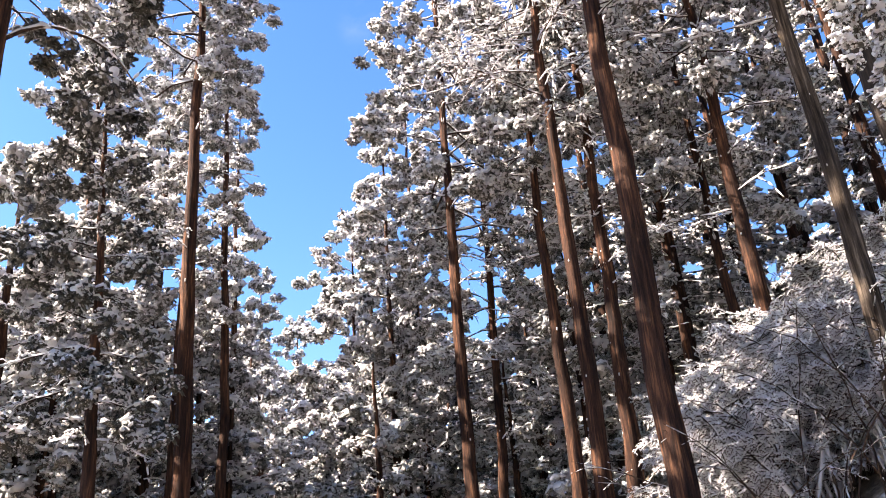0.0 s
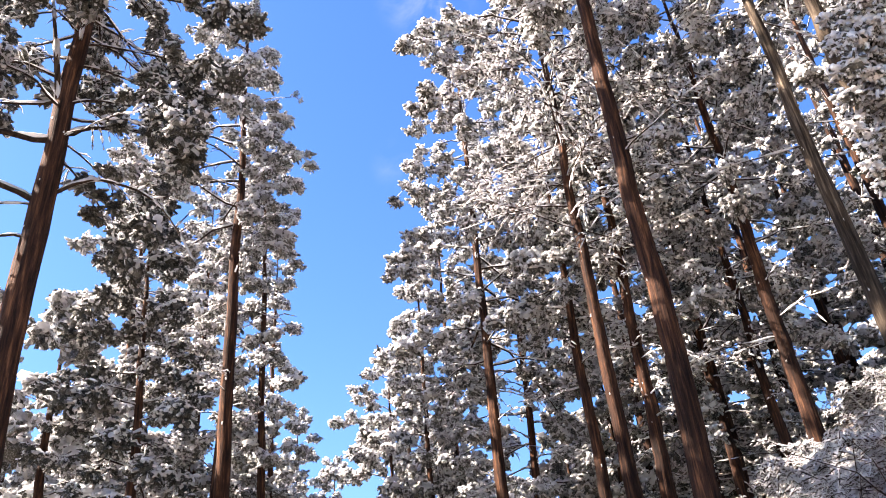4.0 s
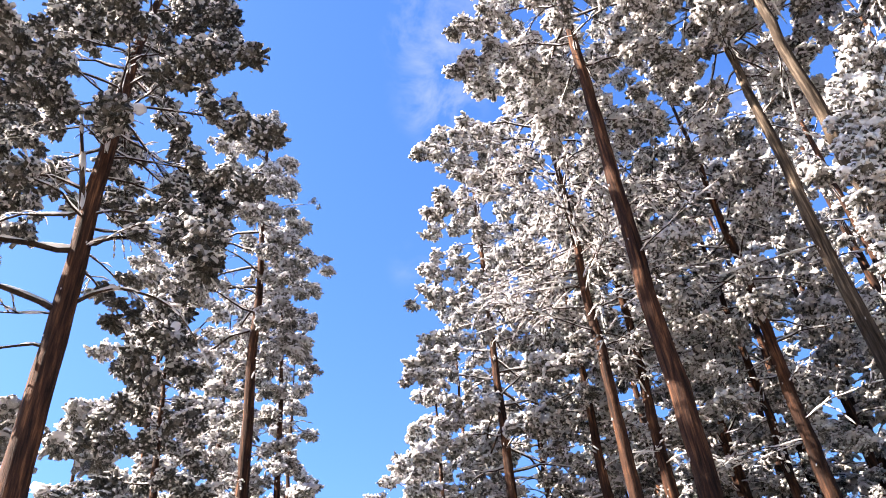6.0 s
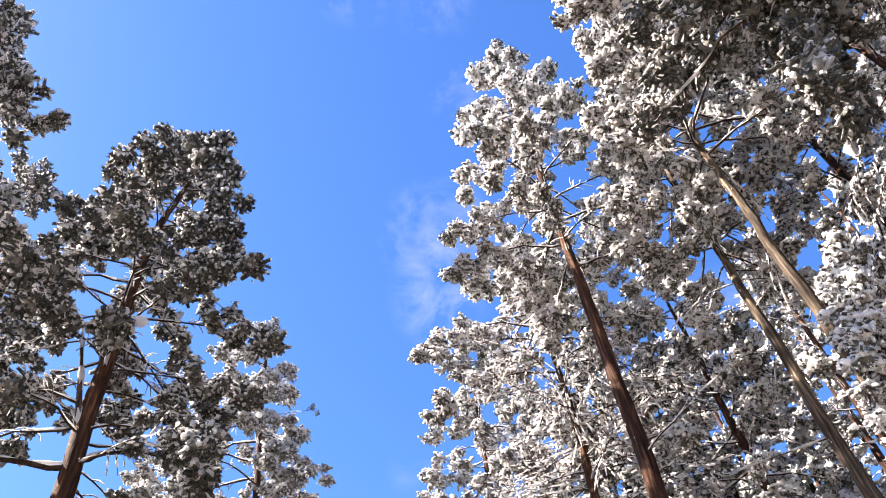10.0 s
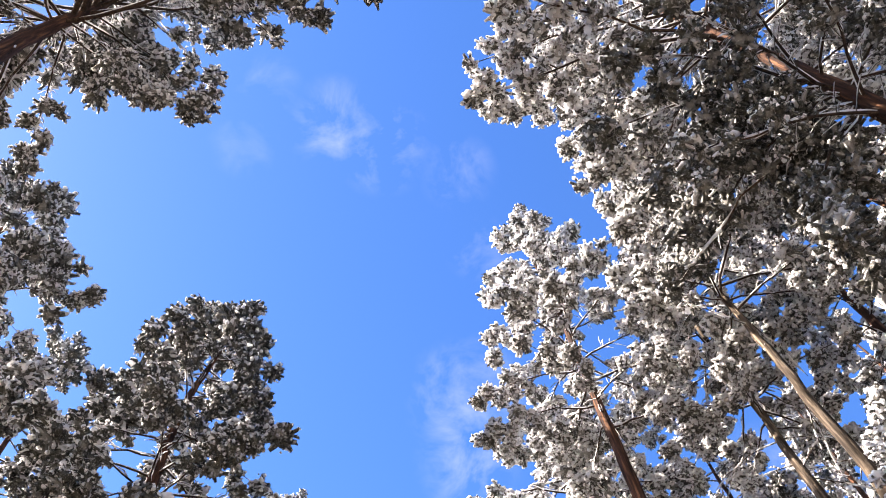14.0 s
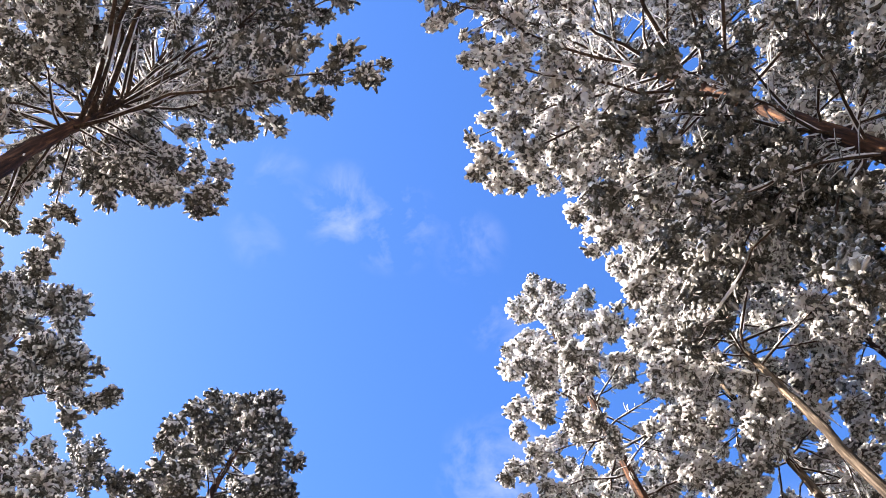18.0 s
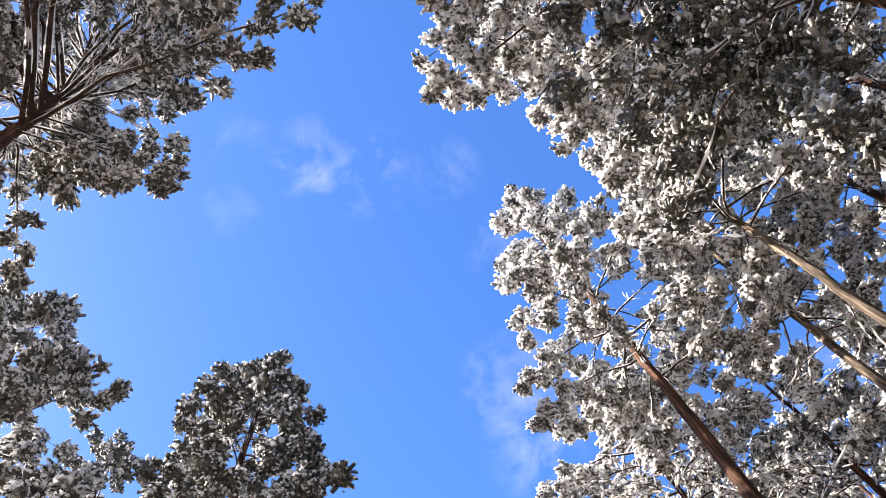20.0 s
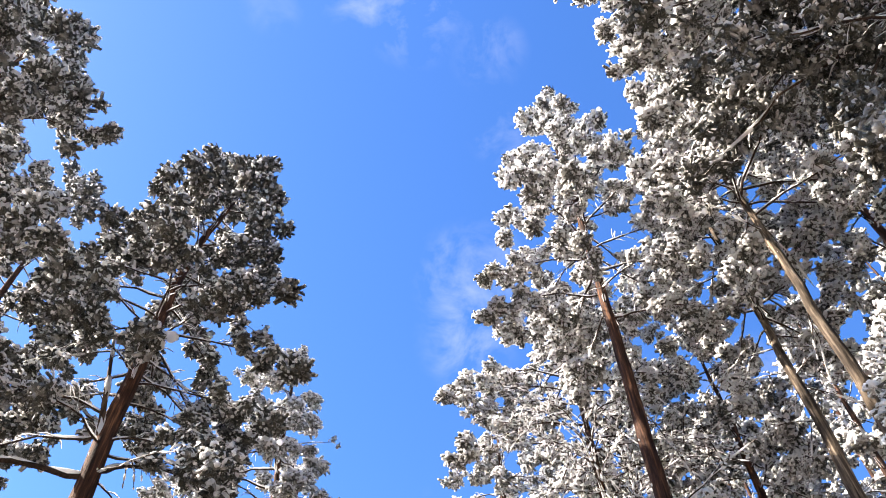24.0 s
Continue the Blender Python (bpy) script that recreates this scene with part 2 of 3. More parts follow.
def snow_line(rng, curve, radii, snow, share=0.8, least=0.008):
    """Snow that lies in ridges along the top of a limb."""
    k = np.linspace(0, 1, len(curve))
    start = 0.0
    while start < 0.97:
        end = min(1.0, start + rng.uniform(0.15, 0.45) * (0.4 + share))
        s = np.linspace(start, end, 5)
        c = np.stack([np.interp(s, k, curve[:, j]) for j in range(3)], 1)
        r = np.interp(s, k, radii)
        c[:, 2] += r * 1.0
        fat = (least + r * 0.95) * np.array([0.25, 1.0, 1.25, 1.0, 0.2]) * rng.uniform(0.7, 1.3, 5)
        v, f = tube(c, fat, 4)
        snow.add(v, np.concatenate([f[:, :3], f[:, [0, 2, 3]]]))
        start = end + rng.random() * 0.25 * (1.1 - share)


def worms(soup, rng, p0, p1, p2, radii, sides=4, wave=0.18):
    """Soft bent rolls through p0, p1, p2 (n, 3 each); radii: one figure a ring."""
    n, rings = len(p0), len(radii)
    if n == 0:
        return
    t = (np.linspace(0, 1, rings) ** 0.75)[None, :, None]
    c = p0[:, None] * (1 - t) ** 2 + 2 * p1[:, None] * t * (1 - t) + p2[:, None] * t ** 2
    axis = unit(p2 - p0)
    a = unit(np.cross(axis, unit(rng.normal(size=(n, 3)))))
    b = np.cross(axis, a)
    ang = np.arange(sides) * 2 * math.pi / sides
    ring = a[:, None] * np.cos(ang)[None, :, None] + b[:, None] * np.sin(ang)[None, :, None]
    r = np.asarray(radii)[None, :, None] * (1 + wave * rng.normal(size=(n, rings, sides)).clip(-1.6, 1.6)) * rng.uniform(0.75, 1.25, (n, 1, 1))
    v = c[:, :, None] + ring[:, None] * r[..., None]
    i, j = np.meshgrid(np.arange(rings - 1), np.arange(sides), indexing="ij")
    k = (j + 1) % sides
    q = np.stack([i * sides + j, i * sides + k, (i + 1) * sides + k, (i + 1) * sides + j], -1).reshape(-1, 4)
    f = np.concatenate([q[:, :3], q[:, [0, 2, 3]]])
    f = f[None] + (np.arange(n) * rings * sides)[:, None, None]
    soup.add(v.reshape(-1, 3), f.reshape(-1, 3))


# how much snow clings to a spray: share of sprigs coated, its thickness, share of sprays with a cushion, the cushion's size
# shade, dim and dark carry less snow, so that their sprays look shaded
COATS = dict(frost=(1.0, 0.17, 0.3, 0.6), shade=(0.38, 0.125, 0.25, 0.5), dim=(0.8, 0.13, 0.25, 0.5), dark=(0.22, 0.11, 0.0, 0.6), plain=(0.82, 0.145, 0.4, 0.7), puff=(1.0, 0.15, 0.3, 0.5))
# sprigs, needle blades, the cushion's shape
GRAIN = {2: (26, 56, CUSHION), 1: (19, 12, ICO), 0: (11, 0, ICO)}
TUFTS, BOUGHS = {}, {}


def tuft(style, detail, k):
    """A spray of radius 1: drooping sprigs round a dark heart, needles between them, snow lying on the upper ones."""
    key = (style, detail, k)
    if key in TUFTS:
        return TUFTS[key]
    rng = np.random.default_rng(900 + 37 * k + 7 * detail)
    coat, thick, caps, cap = COATS[style]
    count, fur, lump = GRAIN[detail]
    leaf, snow = Soup(), Soup()
    fat = 1.0 if detail == 2 else 1.05 if detail else 1.15
    # ways spread evenly over a ball
    g = np.arange(count) + 0.5
    tz = 1 - 2 * g / count
    way = unit(np.stack([np.sqrt(1 - tz ** 2) * np.cos(g * 2.4), np.sqrt(1 - tz ** 2) * np.sin(g * 2.4), tz], 1) + rng.normal(size=(count, 3)) * 0.25)
    on = rng.random(count) < coat * (np.clip(1.0 + 0.4 * way[:, 2], 0.65, 1.0) if style in ("frost", "puff") else np.clip(0.8 + 0.7 * way[:, 2], 0.25, 1.0))
    reach = rng.uniform(0.66, 0.96, (count, 1)) * np.array([1.1, 1.0, 0.85]) * np.where(on, 1.0, 0.75)[:, None]
    curl = rng.normal(size=(2, count, 3)) * 0.14
    p0 = way * 0.2
    p1 = way * 0.6 * reach + np.array([0, 0, 0.14]) + curl[0]
    p2 = way * reach + np.array([0.03, 0, -0.14]) + curl[1]
    worms(leaf, rng, p0, p1, p2, np.array([0.16, 0.16, 0.12]) * fat, 3, 0.25)
    blobs(leaf, rng, np.array([[0, 0, -0.1]]), np.array([[1.0, 0, 0]]), np.array([[0.52, 0.48, 0.4]]), ICO, 0.2)
    if style != "dark" and rng.random() < coat:
        # the snow packed over its heart
        blobs(snow, rng, np.array([[0.04, 0, 0.14]]), np.array([[1.0, 0.2, 0]]), np.array([[0.68, 0.6, 0.4]]) * (1.0 if style in ("frost", "plain", "puff") else 0.8), CUSHION if detail == 2 else ICO, 0.24)
    if fur:
        pick = rng.integers(0, count, fur)
        s = rng.uniform(0.4, 1.0, (fur, 1))
        root = p0[pick] * (1 - s) ** 2 + 2 * p1[pick] * s * (1 - s) + p2[pick] * s ** 2
        ln = rng.uniform(0.14, 0.24, fur)
        blades(leaf, rng, root, way[pick] + rng.normal(size=(fur, 3)) * 0.8 + np.array([0, 0, -0.5]), ln, ln * 0.4, 0.2)
    lift = np.array([0, 0, thick * 0.6])
    # a lump at the end of each sprig, a bent roll behind it
    big = fat * thick * rng.uniform(0.6, 1.3, (count, 1)) * np.array([1.2, 1.05, 0.9])
    blobs(snow, rng, (p2 + lift - way * 0.04)[on], (curl[0] * 4 + curl[1])[on], big[on], ICO if detail else SPINDLE, 0.16)
    worms(snow, rng, (0.5 * p0 + 0.5 * p1 + lift)[on], (p1 + curl[1] * 1.6 + lift * 1.5)[on], (p1 * 0.15 + p2 * 0.85 + lift)[on], fat * thick * np.array([0.5, 0.9, 0.6]), 4 if detail else 3, 0.2)
    # powder that sticks between the sprigs
    m = int(count * coat * 0.5)
    if m:
        g = unit(rng.normal(size=(m, 3)) + np.array([0, 0, 0.4]))
        blobs(snow, rng, g * rng.uniform(0.5, 0.9, (m, 1)) + np.array([0, 0, 0.02]), g + rng.normal(size=(m, 3)), fat * rng.uniform(0.07, 0.13, (m, 1)) * np.array([1.2, 1.0, 0.9]), SPINDLE, 0.16)
    if rng.random() < caps:
        m = 2 if detail == 2 else 1
        at = rng.normal(size=(m, 3)) * np.array([0.32, 0.3, 0.08]) + np.array([0.05, 0, 0.42])
        blobs(snow, rng, at, rng.normal(size=(m, 3)) * np.array([1, 1, 0.25]), cap * (1.0 if detail else 0.6) * rng.uniform(0.45, 0.8, (m, 1)) * np.array([1.0, 0.78, 0.46]), lump, 0.18)
    join = lambda q: (np.concatenate(q.v), np.concatenate(q.f)) if q.n else (np.zeros((0, 3)), np.zeros((0, 3), int))
    TUFTS[key] = (join(leaf), join(snow))
    return TUFTS[key]


def bough(style, detail, length, droop, first, wide, count, ball, thick, k):
    """A limb that reaches along +x: forked wood, sprays on its outer part, ridges of snow. Returns leaf, snow and wood as Soups."""
    key = (style, detail, length, droop, first, wide, count, ball, thick, k)
    if key in BOUGHS:
        return BOUGHS[key]
    rng = np.random.default_rng(4000 + 101 * k + int(length * 70) + int(droop * 10))
    leaf, snow, wood, fine = Soup(), Soup(), Soup(), Soup()
    curve = limb_curve(np.zeros(3), np.array([1.0, 0, 0]), length, 0.0, droop, rng, 9, 0.16)
    s9 = np.linspace(0, 1, 9)
    radii = (0.007 + 0.0062 * length) * thick * np.linspace(1, 0.2, 9) ** 0.9
    wood.add(*tube(curve, radii, 6 if detail == 2 else 4 if detail else 3))
    if thick >= 0.5:
        snow_line(rng, curve, radii, snow, 0.85)
    spots = [(curve[-1], np.array([1.0, 0, -0.3]))]
    forks = max(2, count // 3)
    for i in range(forks):
        s = first + (0.97 - first) * (i + rng.random()) / forks
        at = np.array([np.interp(s, s9, curve[:, j]) for j in range(3)])
        hand = 1 if i % 2 else -1
        ln = max(0.12, wide * length * (1.2 - s) * rng.uniform(0.55, 1.5))
        way = unit(np.array([0.75, hand * rng.uniform(0.5, 1.1), rng.normal() * 0.22]))
        end = at + way * ln + np.array([0, 0, -0.3 * ln - rng.random() ** 2 * 0.12])
        mid = at + way * ln * 0.55 + np.array([0, 0, 0.04])
        side = np.array([at, mid, end])
        rr = np.array([0.45, 0.32, 0.14]) * radii[0] * 0.8 + 0.002
        if detail:
            wood.add(*tube(side, rr, 4 if detail == 2 else 3))
            if detail == 2:
                snow_line(rng, side, rr, snow, 0.6)
        spots.append((end, way))
        spots.append(((mid + end) / 2 + rng.normal(size=3) * 0.05, way))
        spots.append((at * 0.6 + mid * 0.4 + rng.normal(size=3) * 0.06, way))
    if detail:
        m = 5 * forks if detail == 2 else 2 * forks
        k9 = rng.uniform(max(0.12, first * 0.6), 0.8, m)
        a = np.stack([np.interp(k9, s9, curve[:, j]) for j in range(3)], 1)
        d = unit(np.array([0.8, 0, 0]) + rng.normal(size=(m, 3)) * np.array([0.4, 0.9, 0.35])) * (wide * length * (1.1 - k9[:, None]) * rng.uniform(0.25, 0.8, (m, 1)))
        b = a + d + np.array([0, 0, -0.12]) * rng.random((m, 1))
        worms(fine, rng, a, (a + b) / 2 + np.array([0, 0, 0.06]), b, [0.006, 0.005, 0.002], 3)
        lay = np.array([0, 0, 0.009])
        worms(snow, rng, a + lay, (a + b) / 2 + np.array([0, 0, 0.07]) + lay, b + lay, [0.004, 0.011, 0.004], 3, 0.3)
    spots = [spots[j] for j in rng.permutation(len(spots))[:count]] if len(spots) > count else spots
    for at, way in spots:
        (lv, lf), (sv, sf) = tuft("shade" if rng.random() < 0.25 and style in ("frost", "plain") else style, detail, int(rng.integers(9)))
        turn = math.atan2(way[1], way[0]) + rng.normal() * 0.7
        co, si = math.cos(turn), math.sin(turn)
        spin = np.array([[co, si, 0], [-si, co, 0], [0, 0, 1]])
        sz = ball * rng.uniform(0.7, 1.3) * np.array([1.1, 1.0, rng.uniform(0.75, 1.1)])
        drop = np.array([0, 0, -0.45 * ball * rng.random()])
        leaf.add((lv * sz) @ spin + at + drop, lf)
        if len(sv):
            snow.add((sv * sz) @ spin + at + drop, sf)
    for v, f in zip(fine.v, fine.f):
        leaf.add(v, f - f.min())
    BOUGHS[key] = [leaf, snow, wood, {}]
    return BOUGHS[key]


SPANS = (0.4, 0.65, 1.0, 1.5, 2.1, 2.9, 4.0)


def conifer(az, dist, height, girth, crown_from, radius, seed, lean=(0, 0), kink=None, limbs=46, clumps=15, ball=0.165,
            dead=8, dead_from=0.3, bark=BARK_RED, style="plain", detail=1, dead_reach=(0.3, 0.8), dead_twigs=7, tip=0.45, extra=(), rise=0.15, droop=0.45, split=True, side=(0, 0), first=0.35, wide=0.26,
            speckle=40, label="tall conifer with red fibrous bark and snow-laden branches"):
    """A tree: az and dist from the track, height above the eye's level ground, girth (diameter), crown from that height up."""
    rng = np.random.default_rng(seed)
    x, y = place(az, dist)
    z0 = float(ground_z(x, y)) - 0.15
    right = np.array([math.cos(radians(az)), -math.sin(radians(az)), 0])
    away = np.array([math.sin(radians(az)), math.cos(radians(az)), 0])
    tree = new("conifer_tree")
    tree.location = (x, y, z0)
    tagged(tree, label, "tree", "forest trees")
    top = height - z0
    n = 44
    h = np.linspace(0, 1, n)
    p = np.outer(h, [0, 0, top]) + np.outer(h, right * lean[0] + away * lean[1])
    wob = np.cumsum(rng.normal(size=(n, 2)), 0)
    wob -= np.outer(h, wob[-1])
    p[:, :2] += wob * 0.012
    if kink:
        kz, kr, kw = kink
        p += np.outer(np.exp(-(((h * top + z0) - kz) / kw) ** 2), right * kr)
    r = girth / 2 * (1.12 * (1 - h) ** 0.72 + 0.02) + girth * 0.35 * np.exp(-h * top / 0.45)
    sides = 20 if split else 9
    ripple = np.repeat(rng.normal(size=(1, sides)) * 0.05, n, 0) + rng.normal(size=(n, sides)) * 0.025 if split else None
    v, f = tube(p, r, sides, ripple)
    link_mesh("trunk", v, f, bark, tree)
    # all other coats get the darker needles, with shade in their colour
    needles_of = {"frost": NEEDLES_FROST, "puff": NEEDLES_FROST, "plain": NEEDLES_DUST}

    def trunk_at(z):
        k = np.clip((z - z0) / top, 0, 1)
        return np.array([np.interp(k, h, p[:, j]) for j in range(3)]), float(np.interp(k, h, r))

    leaf, snow, wood = Soup(), Soup(), Soup()

    def add_limb(z, phi, length, up, sag, count=None, bare=first, thick=1.0, sz=ball, spread=wide, coat=style):
        """A living limb: one of the boughs, turned and scaled to its place."""
        c, _ = trunk_at(z)
        way = right * math.cos(phi) + away * math.sin(phi)
        span = min(SPANS, key=lambda q: abs(math.log(q / length)))
        if count is None:
            count = max(4, int(clumps * (0.3 + 0.7 * span / 2.1)))
        fall = min((0.2, 0.45, 1.0), key=lambda q: abs(q - sag))
        own = bough(coat, detail, span, fall, bare, spread, count, sz, thick, int(rng.integers(2)))
        big = length / span
        m = Matrix.LocRotScale(c, Euler((rng.normal() * 0.12, -math.atan(up), math.atan2(way[1], way[0])), "XYZ"), (big, big, big))
        if not split:
            mm = np.array(m)
            for q, into in zip(own, (leaf, snow, wood)):
                if q.n:
                    into.add(np.concatenate(q.v) @ mm[:3, :3].T + mm[:3, 3], np.concatenate(q.f))
            return
        limb = None
        for name, q, mat, text in (("limb", own[2], TWIG, ""), ("needle_spray", own[0], needles_of.get(coat, NEEDLES_SHADE), "dark needle sprays dusted with frost"), ("snow_load", own[1], SNOW, "white snow clinging to the sprays")):
            if not q.n:
                continue
            if (name, mat.name) in own[3]:
                ob = new(name, own[3][name, mat.name])
                tagged(ob, text, kind="" if name == "limb" else "stuff")
            else:
                ob = q.link(name, mat, kind="" if name == "limb" else "stuff", label=text)
                own[3][name, mat.name] = ob.data
            if limb is None:
                limb = ob
                ob.parent, ob.matrix_local = tree, m
            else:
                ob.parent = limb

    def add_dead(z, phi, length, up, sag, twigs=7, thick=0.8):
        """A bare limb with its twigs and lines of snow."""
        c, rad = trunk_at(z)
        way = right * math.cos(phi) + away * math.sin(phi)
        curve = limb_curve(c, way, length, up, sag, rng)
        base = min(rad * 0.62, (0.006 + 0.0052 * length) * thick)
        radii = base * np.linspace(1, 0.22, len(curve)) ** 0.9
        own = Soup()
        own.add(*tube(curve, radii, 6 if detail else 3))
        for _ in range(twigs):
            s = rng.uniform(0.25, 0.95)
            a = np.array([np.interp(s, np.linspace(0, 1, len(curve)), curve[:, j]) for j in range(3)])
            d = unit(way * 0.7 + rng.normal(size=3) * 0.7)
            l2 = length * rng.uniform(0.12, 0.4)
            tw = np.array([a, a + d * l2 * 0.5 + np.array([0, 0, 0.04]), a + d * l2 + np.array([0, 0, -0.12 * l2])])
            own.add(*tube(tw, [0.010, 0.007, 0.003], 4))
            snow_line(rng, tw, np.array([0.009, 0.006, 0.003]), snow, 0.5)
        snow_line(rng, curve, radii, snow, 0.8)
        if split:
            own.link("bare_limb", TWIG, tree)
        else:
            wood.add(np.concatenate(own.v), np.concatenate(own.f))

    golden = 2.399963
    for i in range(limbs):
        u = (i + rng.random() * 0.8) / limbs
        z = crown_from + (height - crown_from) * (u ** 0.92) * 0.985
        prof = (1 - u) ** 0.62 * (0.55 + 0.45 * min(1, u / 0.18)) * (1 - tip) + tip * (1 - u) ** 0.3
        phi = i * golden + rng.normal() * 0.35
        length = max(0.3, radius * prof * rng.uniform(0.76, 1.16))
        length *= max(0.2, 1 + side[0] * math.cos(phi) + side[1] * math.sin(phi))
        up = rise + 0.5 * u ** 2 + rng.normal() * 0.08
        sag = droop * (1 - 0.5 * u) * rng.uniform(0.7, 1.3)
        add_limb(z, phi, max(0.3, length), up, sag)
    # the leader
    for k in range(4):
        add_limb(height * 0.985 + 0.03 * k, k * 1.7, 0.4, 1.6 + 0.5 * k, 0.15, 5, 0.1)
    for i in range(dead):
        z = crown_from - (crown_from - z0) * (1 - dead_from) * rng.random() ** 1.6 * 0.6
        add_dead(z, rng.random() * 6.28, radius * rng.uniform(*dead_reach), rng.uniform(-0.05, 0.35), rng.uniform(0.1, 0.5), dead_twigs)
    for kind, *e in extra:
        more = e.pop() if isinstance(e[-1], dict) else {}
        (add_dead if kind == "dead" else add_limb)(*e, **more)
    # snow stuck to the bark
    k = rng.uniform(0.15, 0.95, speckle)
    c = np.stack([np.interp(k, h, p[:, j]) for j in range(3)], 1)
    rad = np.interp(k, h, r)
    ang = rng.normal(size=speckle) * 0.9 + 2.6
    c += (right * np.cos(ang)[:, None] + away * np.sin(ang)[:, None]) * (rad * 0.98)[:, None]
    blobs(snow, rng, c, np.tile([0, 0, 1.0], (speckle, 1)), rng.uniform(0.006, 0.018, (speckle, 1)) * np.array([2.0, 1, 0.7]))
    wood.link("branchwork", TWIG, tree, kind="stuff")
    leaf.link("foliage", needles_of.get(style, NEEDLES_SHADE), tree, kind="stuff", label="dark green needle sprays dusted with frost")
    snow.link("snow_on_wood", SNOW, tree, kind="stuff", label="lines and specks of snow on bark and twigs")
    return tree


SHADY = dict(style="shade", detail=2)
FROSTY = dict(style="frost")
NEAR_FROSTY = dict(style="frost", detail=2)

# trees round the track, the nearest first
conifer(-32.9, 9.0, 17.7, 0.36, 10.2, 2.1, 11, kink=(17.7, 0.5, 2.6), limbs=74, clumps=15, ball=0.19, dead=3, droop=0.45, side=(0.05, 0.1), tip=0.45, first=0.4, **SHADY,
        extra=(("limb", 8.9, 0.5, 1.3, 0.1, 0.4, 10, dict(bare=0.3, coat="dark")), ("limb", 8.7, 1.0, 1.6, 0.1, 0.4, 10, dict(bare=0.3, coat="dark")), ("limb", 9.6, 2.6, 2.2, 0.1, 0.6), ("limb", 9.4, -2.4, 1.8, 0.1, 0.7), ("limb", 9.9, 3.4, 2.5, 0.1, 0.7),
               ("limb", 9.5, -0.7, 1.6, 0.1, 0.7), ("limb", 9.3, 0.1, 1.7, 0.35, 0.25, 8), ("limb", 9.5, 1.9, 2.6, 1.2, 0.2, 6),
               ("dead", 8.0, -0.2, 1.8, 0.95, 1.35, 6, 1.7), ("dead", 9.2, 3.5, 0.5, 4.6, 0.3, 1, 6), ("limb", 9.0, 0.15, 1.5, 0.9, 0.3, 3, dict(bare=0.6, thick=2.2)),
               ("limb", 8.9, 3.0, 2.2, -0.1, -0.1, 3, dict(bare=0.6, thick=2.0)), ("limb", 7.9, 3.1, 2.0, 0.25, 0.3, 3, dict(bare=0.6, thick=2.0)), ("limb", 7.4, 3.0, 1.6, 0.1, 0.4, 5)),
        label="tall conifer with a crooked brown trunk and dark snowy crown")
conifer(-17.9, 14.0, 18.0, 0.29, 11.5, 2.0, 12, lean=(-0.25, 0), limbs=54, clumps=15, dead=10, tip=0.35, side=(-0.5, 0.5), detail=2,
        extra=(("limb", 14.9, 0.1, 1.25, 1.35, 0.35, 3, dict(bare=0.85, spread=0.05, sz=0.1)), ("limb", 14.0, -0.1, 1.1, 0.3, 0.9, 5, dict(bare=0.6, spread=0.1, sz=0.12))))
conifer(-20.5, 19.5, 16.6, 0.22, 6.0, 2.0, 34, limbs=44, clumps=15, dead=6, ball=0.19)
conifer(-15.3, 21.5, 16.5, 0.2, 5.0, 1.1, 35, limbs=46, clumps=15, dead=6, ball=0.19)
conifer(-15.6, 17.0, 17.2, 0.2, 13.0, 0.95, 13, lean=(-0.35, 0), limbs=28, clumps=15, dead=8)
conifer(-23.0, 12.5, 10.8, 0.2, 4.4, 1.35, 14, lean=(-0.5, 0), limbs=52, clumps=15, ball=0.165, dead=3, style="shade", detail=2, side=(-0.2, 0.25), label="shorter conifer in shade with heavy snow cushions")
conifer(-18.7, 16.5, 13.0, 0.24, 8.0, 1.3, 15, limbs=34, clumps=15, dead=8)
conifer(-25.6, 18.5, 17.6, 0.22, 8.5, 1.9, 56, limbs=44, dead=6, ball=0.19)
conifer(-26.2, 17.0, 9.5, 0.2, 4.5, 1.8, 16, limbs=40, clumps=15, ball=0.19, side=(0, 0.3))
conifer(14.2, 9.0, 21.2, 0.265, 12.6, 2.1, 17, limbs=58, clumps=15, dead=6, **NEAR_FROSTY,
        extra=(("limb", 8.9, 0.1, 0.9, 0.0, 0.3, 5, dict(bare=0.2, coat="puff")),), label="tall straight conifer with red peeling bark")
conifer(9.1, 12.0, 17.6, 0.25, 13.0, 2.6, 18, tip=0.6, limbs=42, clumps=15, dead=46, dead_twigs=17, dead_from=0.45, dead_reach=(0.5, 1.0), **NEAR_FROSTY,
        label="tall conifer with many bare lower branches under snow")
conifer(7.5, 14.0, 14.5, 0.23, 9.0, 1.7, 19, limbs=38, clumps=15, dead=8, side=(0, 0.3), **FROSTY)
conifer(0.6, 15.5, 18.8, 0.24, 9.0, 2.4, 20, lean=(0.1, 0), limbs=62, clumps=15, dead=8, tip=0.8, side=(0.2, 0.35))
conifer(2.6, 18.0, 17.5, 0.2, 6.5, 2.2, 21, lean=(0.5, 0), limbs=46, clumps=15, ball=0.19, side=(0, 0.3))
conifer(-2.2, 22.5, 18.5, 0.2, 6.0, 1.9, 51, limbs=48, clumps=15, ball=0.19, **FROSTY)
conifer(-5.6, 25.0, 15.0, 0.2, 4.0, 1.6, 52, limbs=42, clumps=15, ball=0.19, **FROSTY)
conifer(63.0, 9.0, 18.5, 0.3, 7.5, 2.5, 53, limbs=50, clumps=15, ball=0.19, **FROSTY)
conifer(50.0, 10.5, 19.0, 0.3, 8.0, 2.3, 54, limbs=46, clumps=15, ball=0.19, **FROSTY)
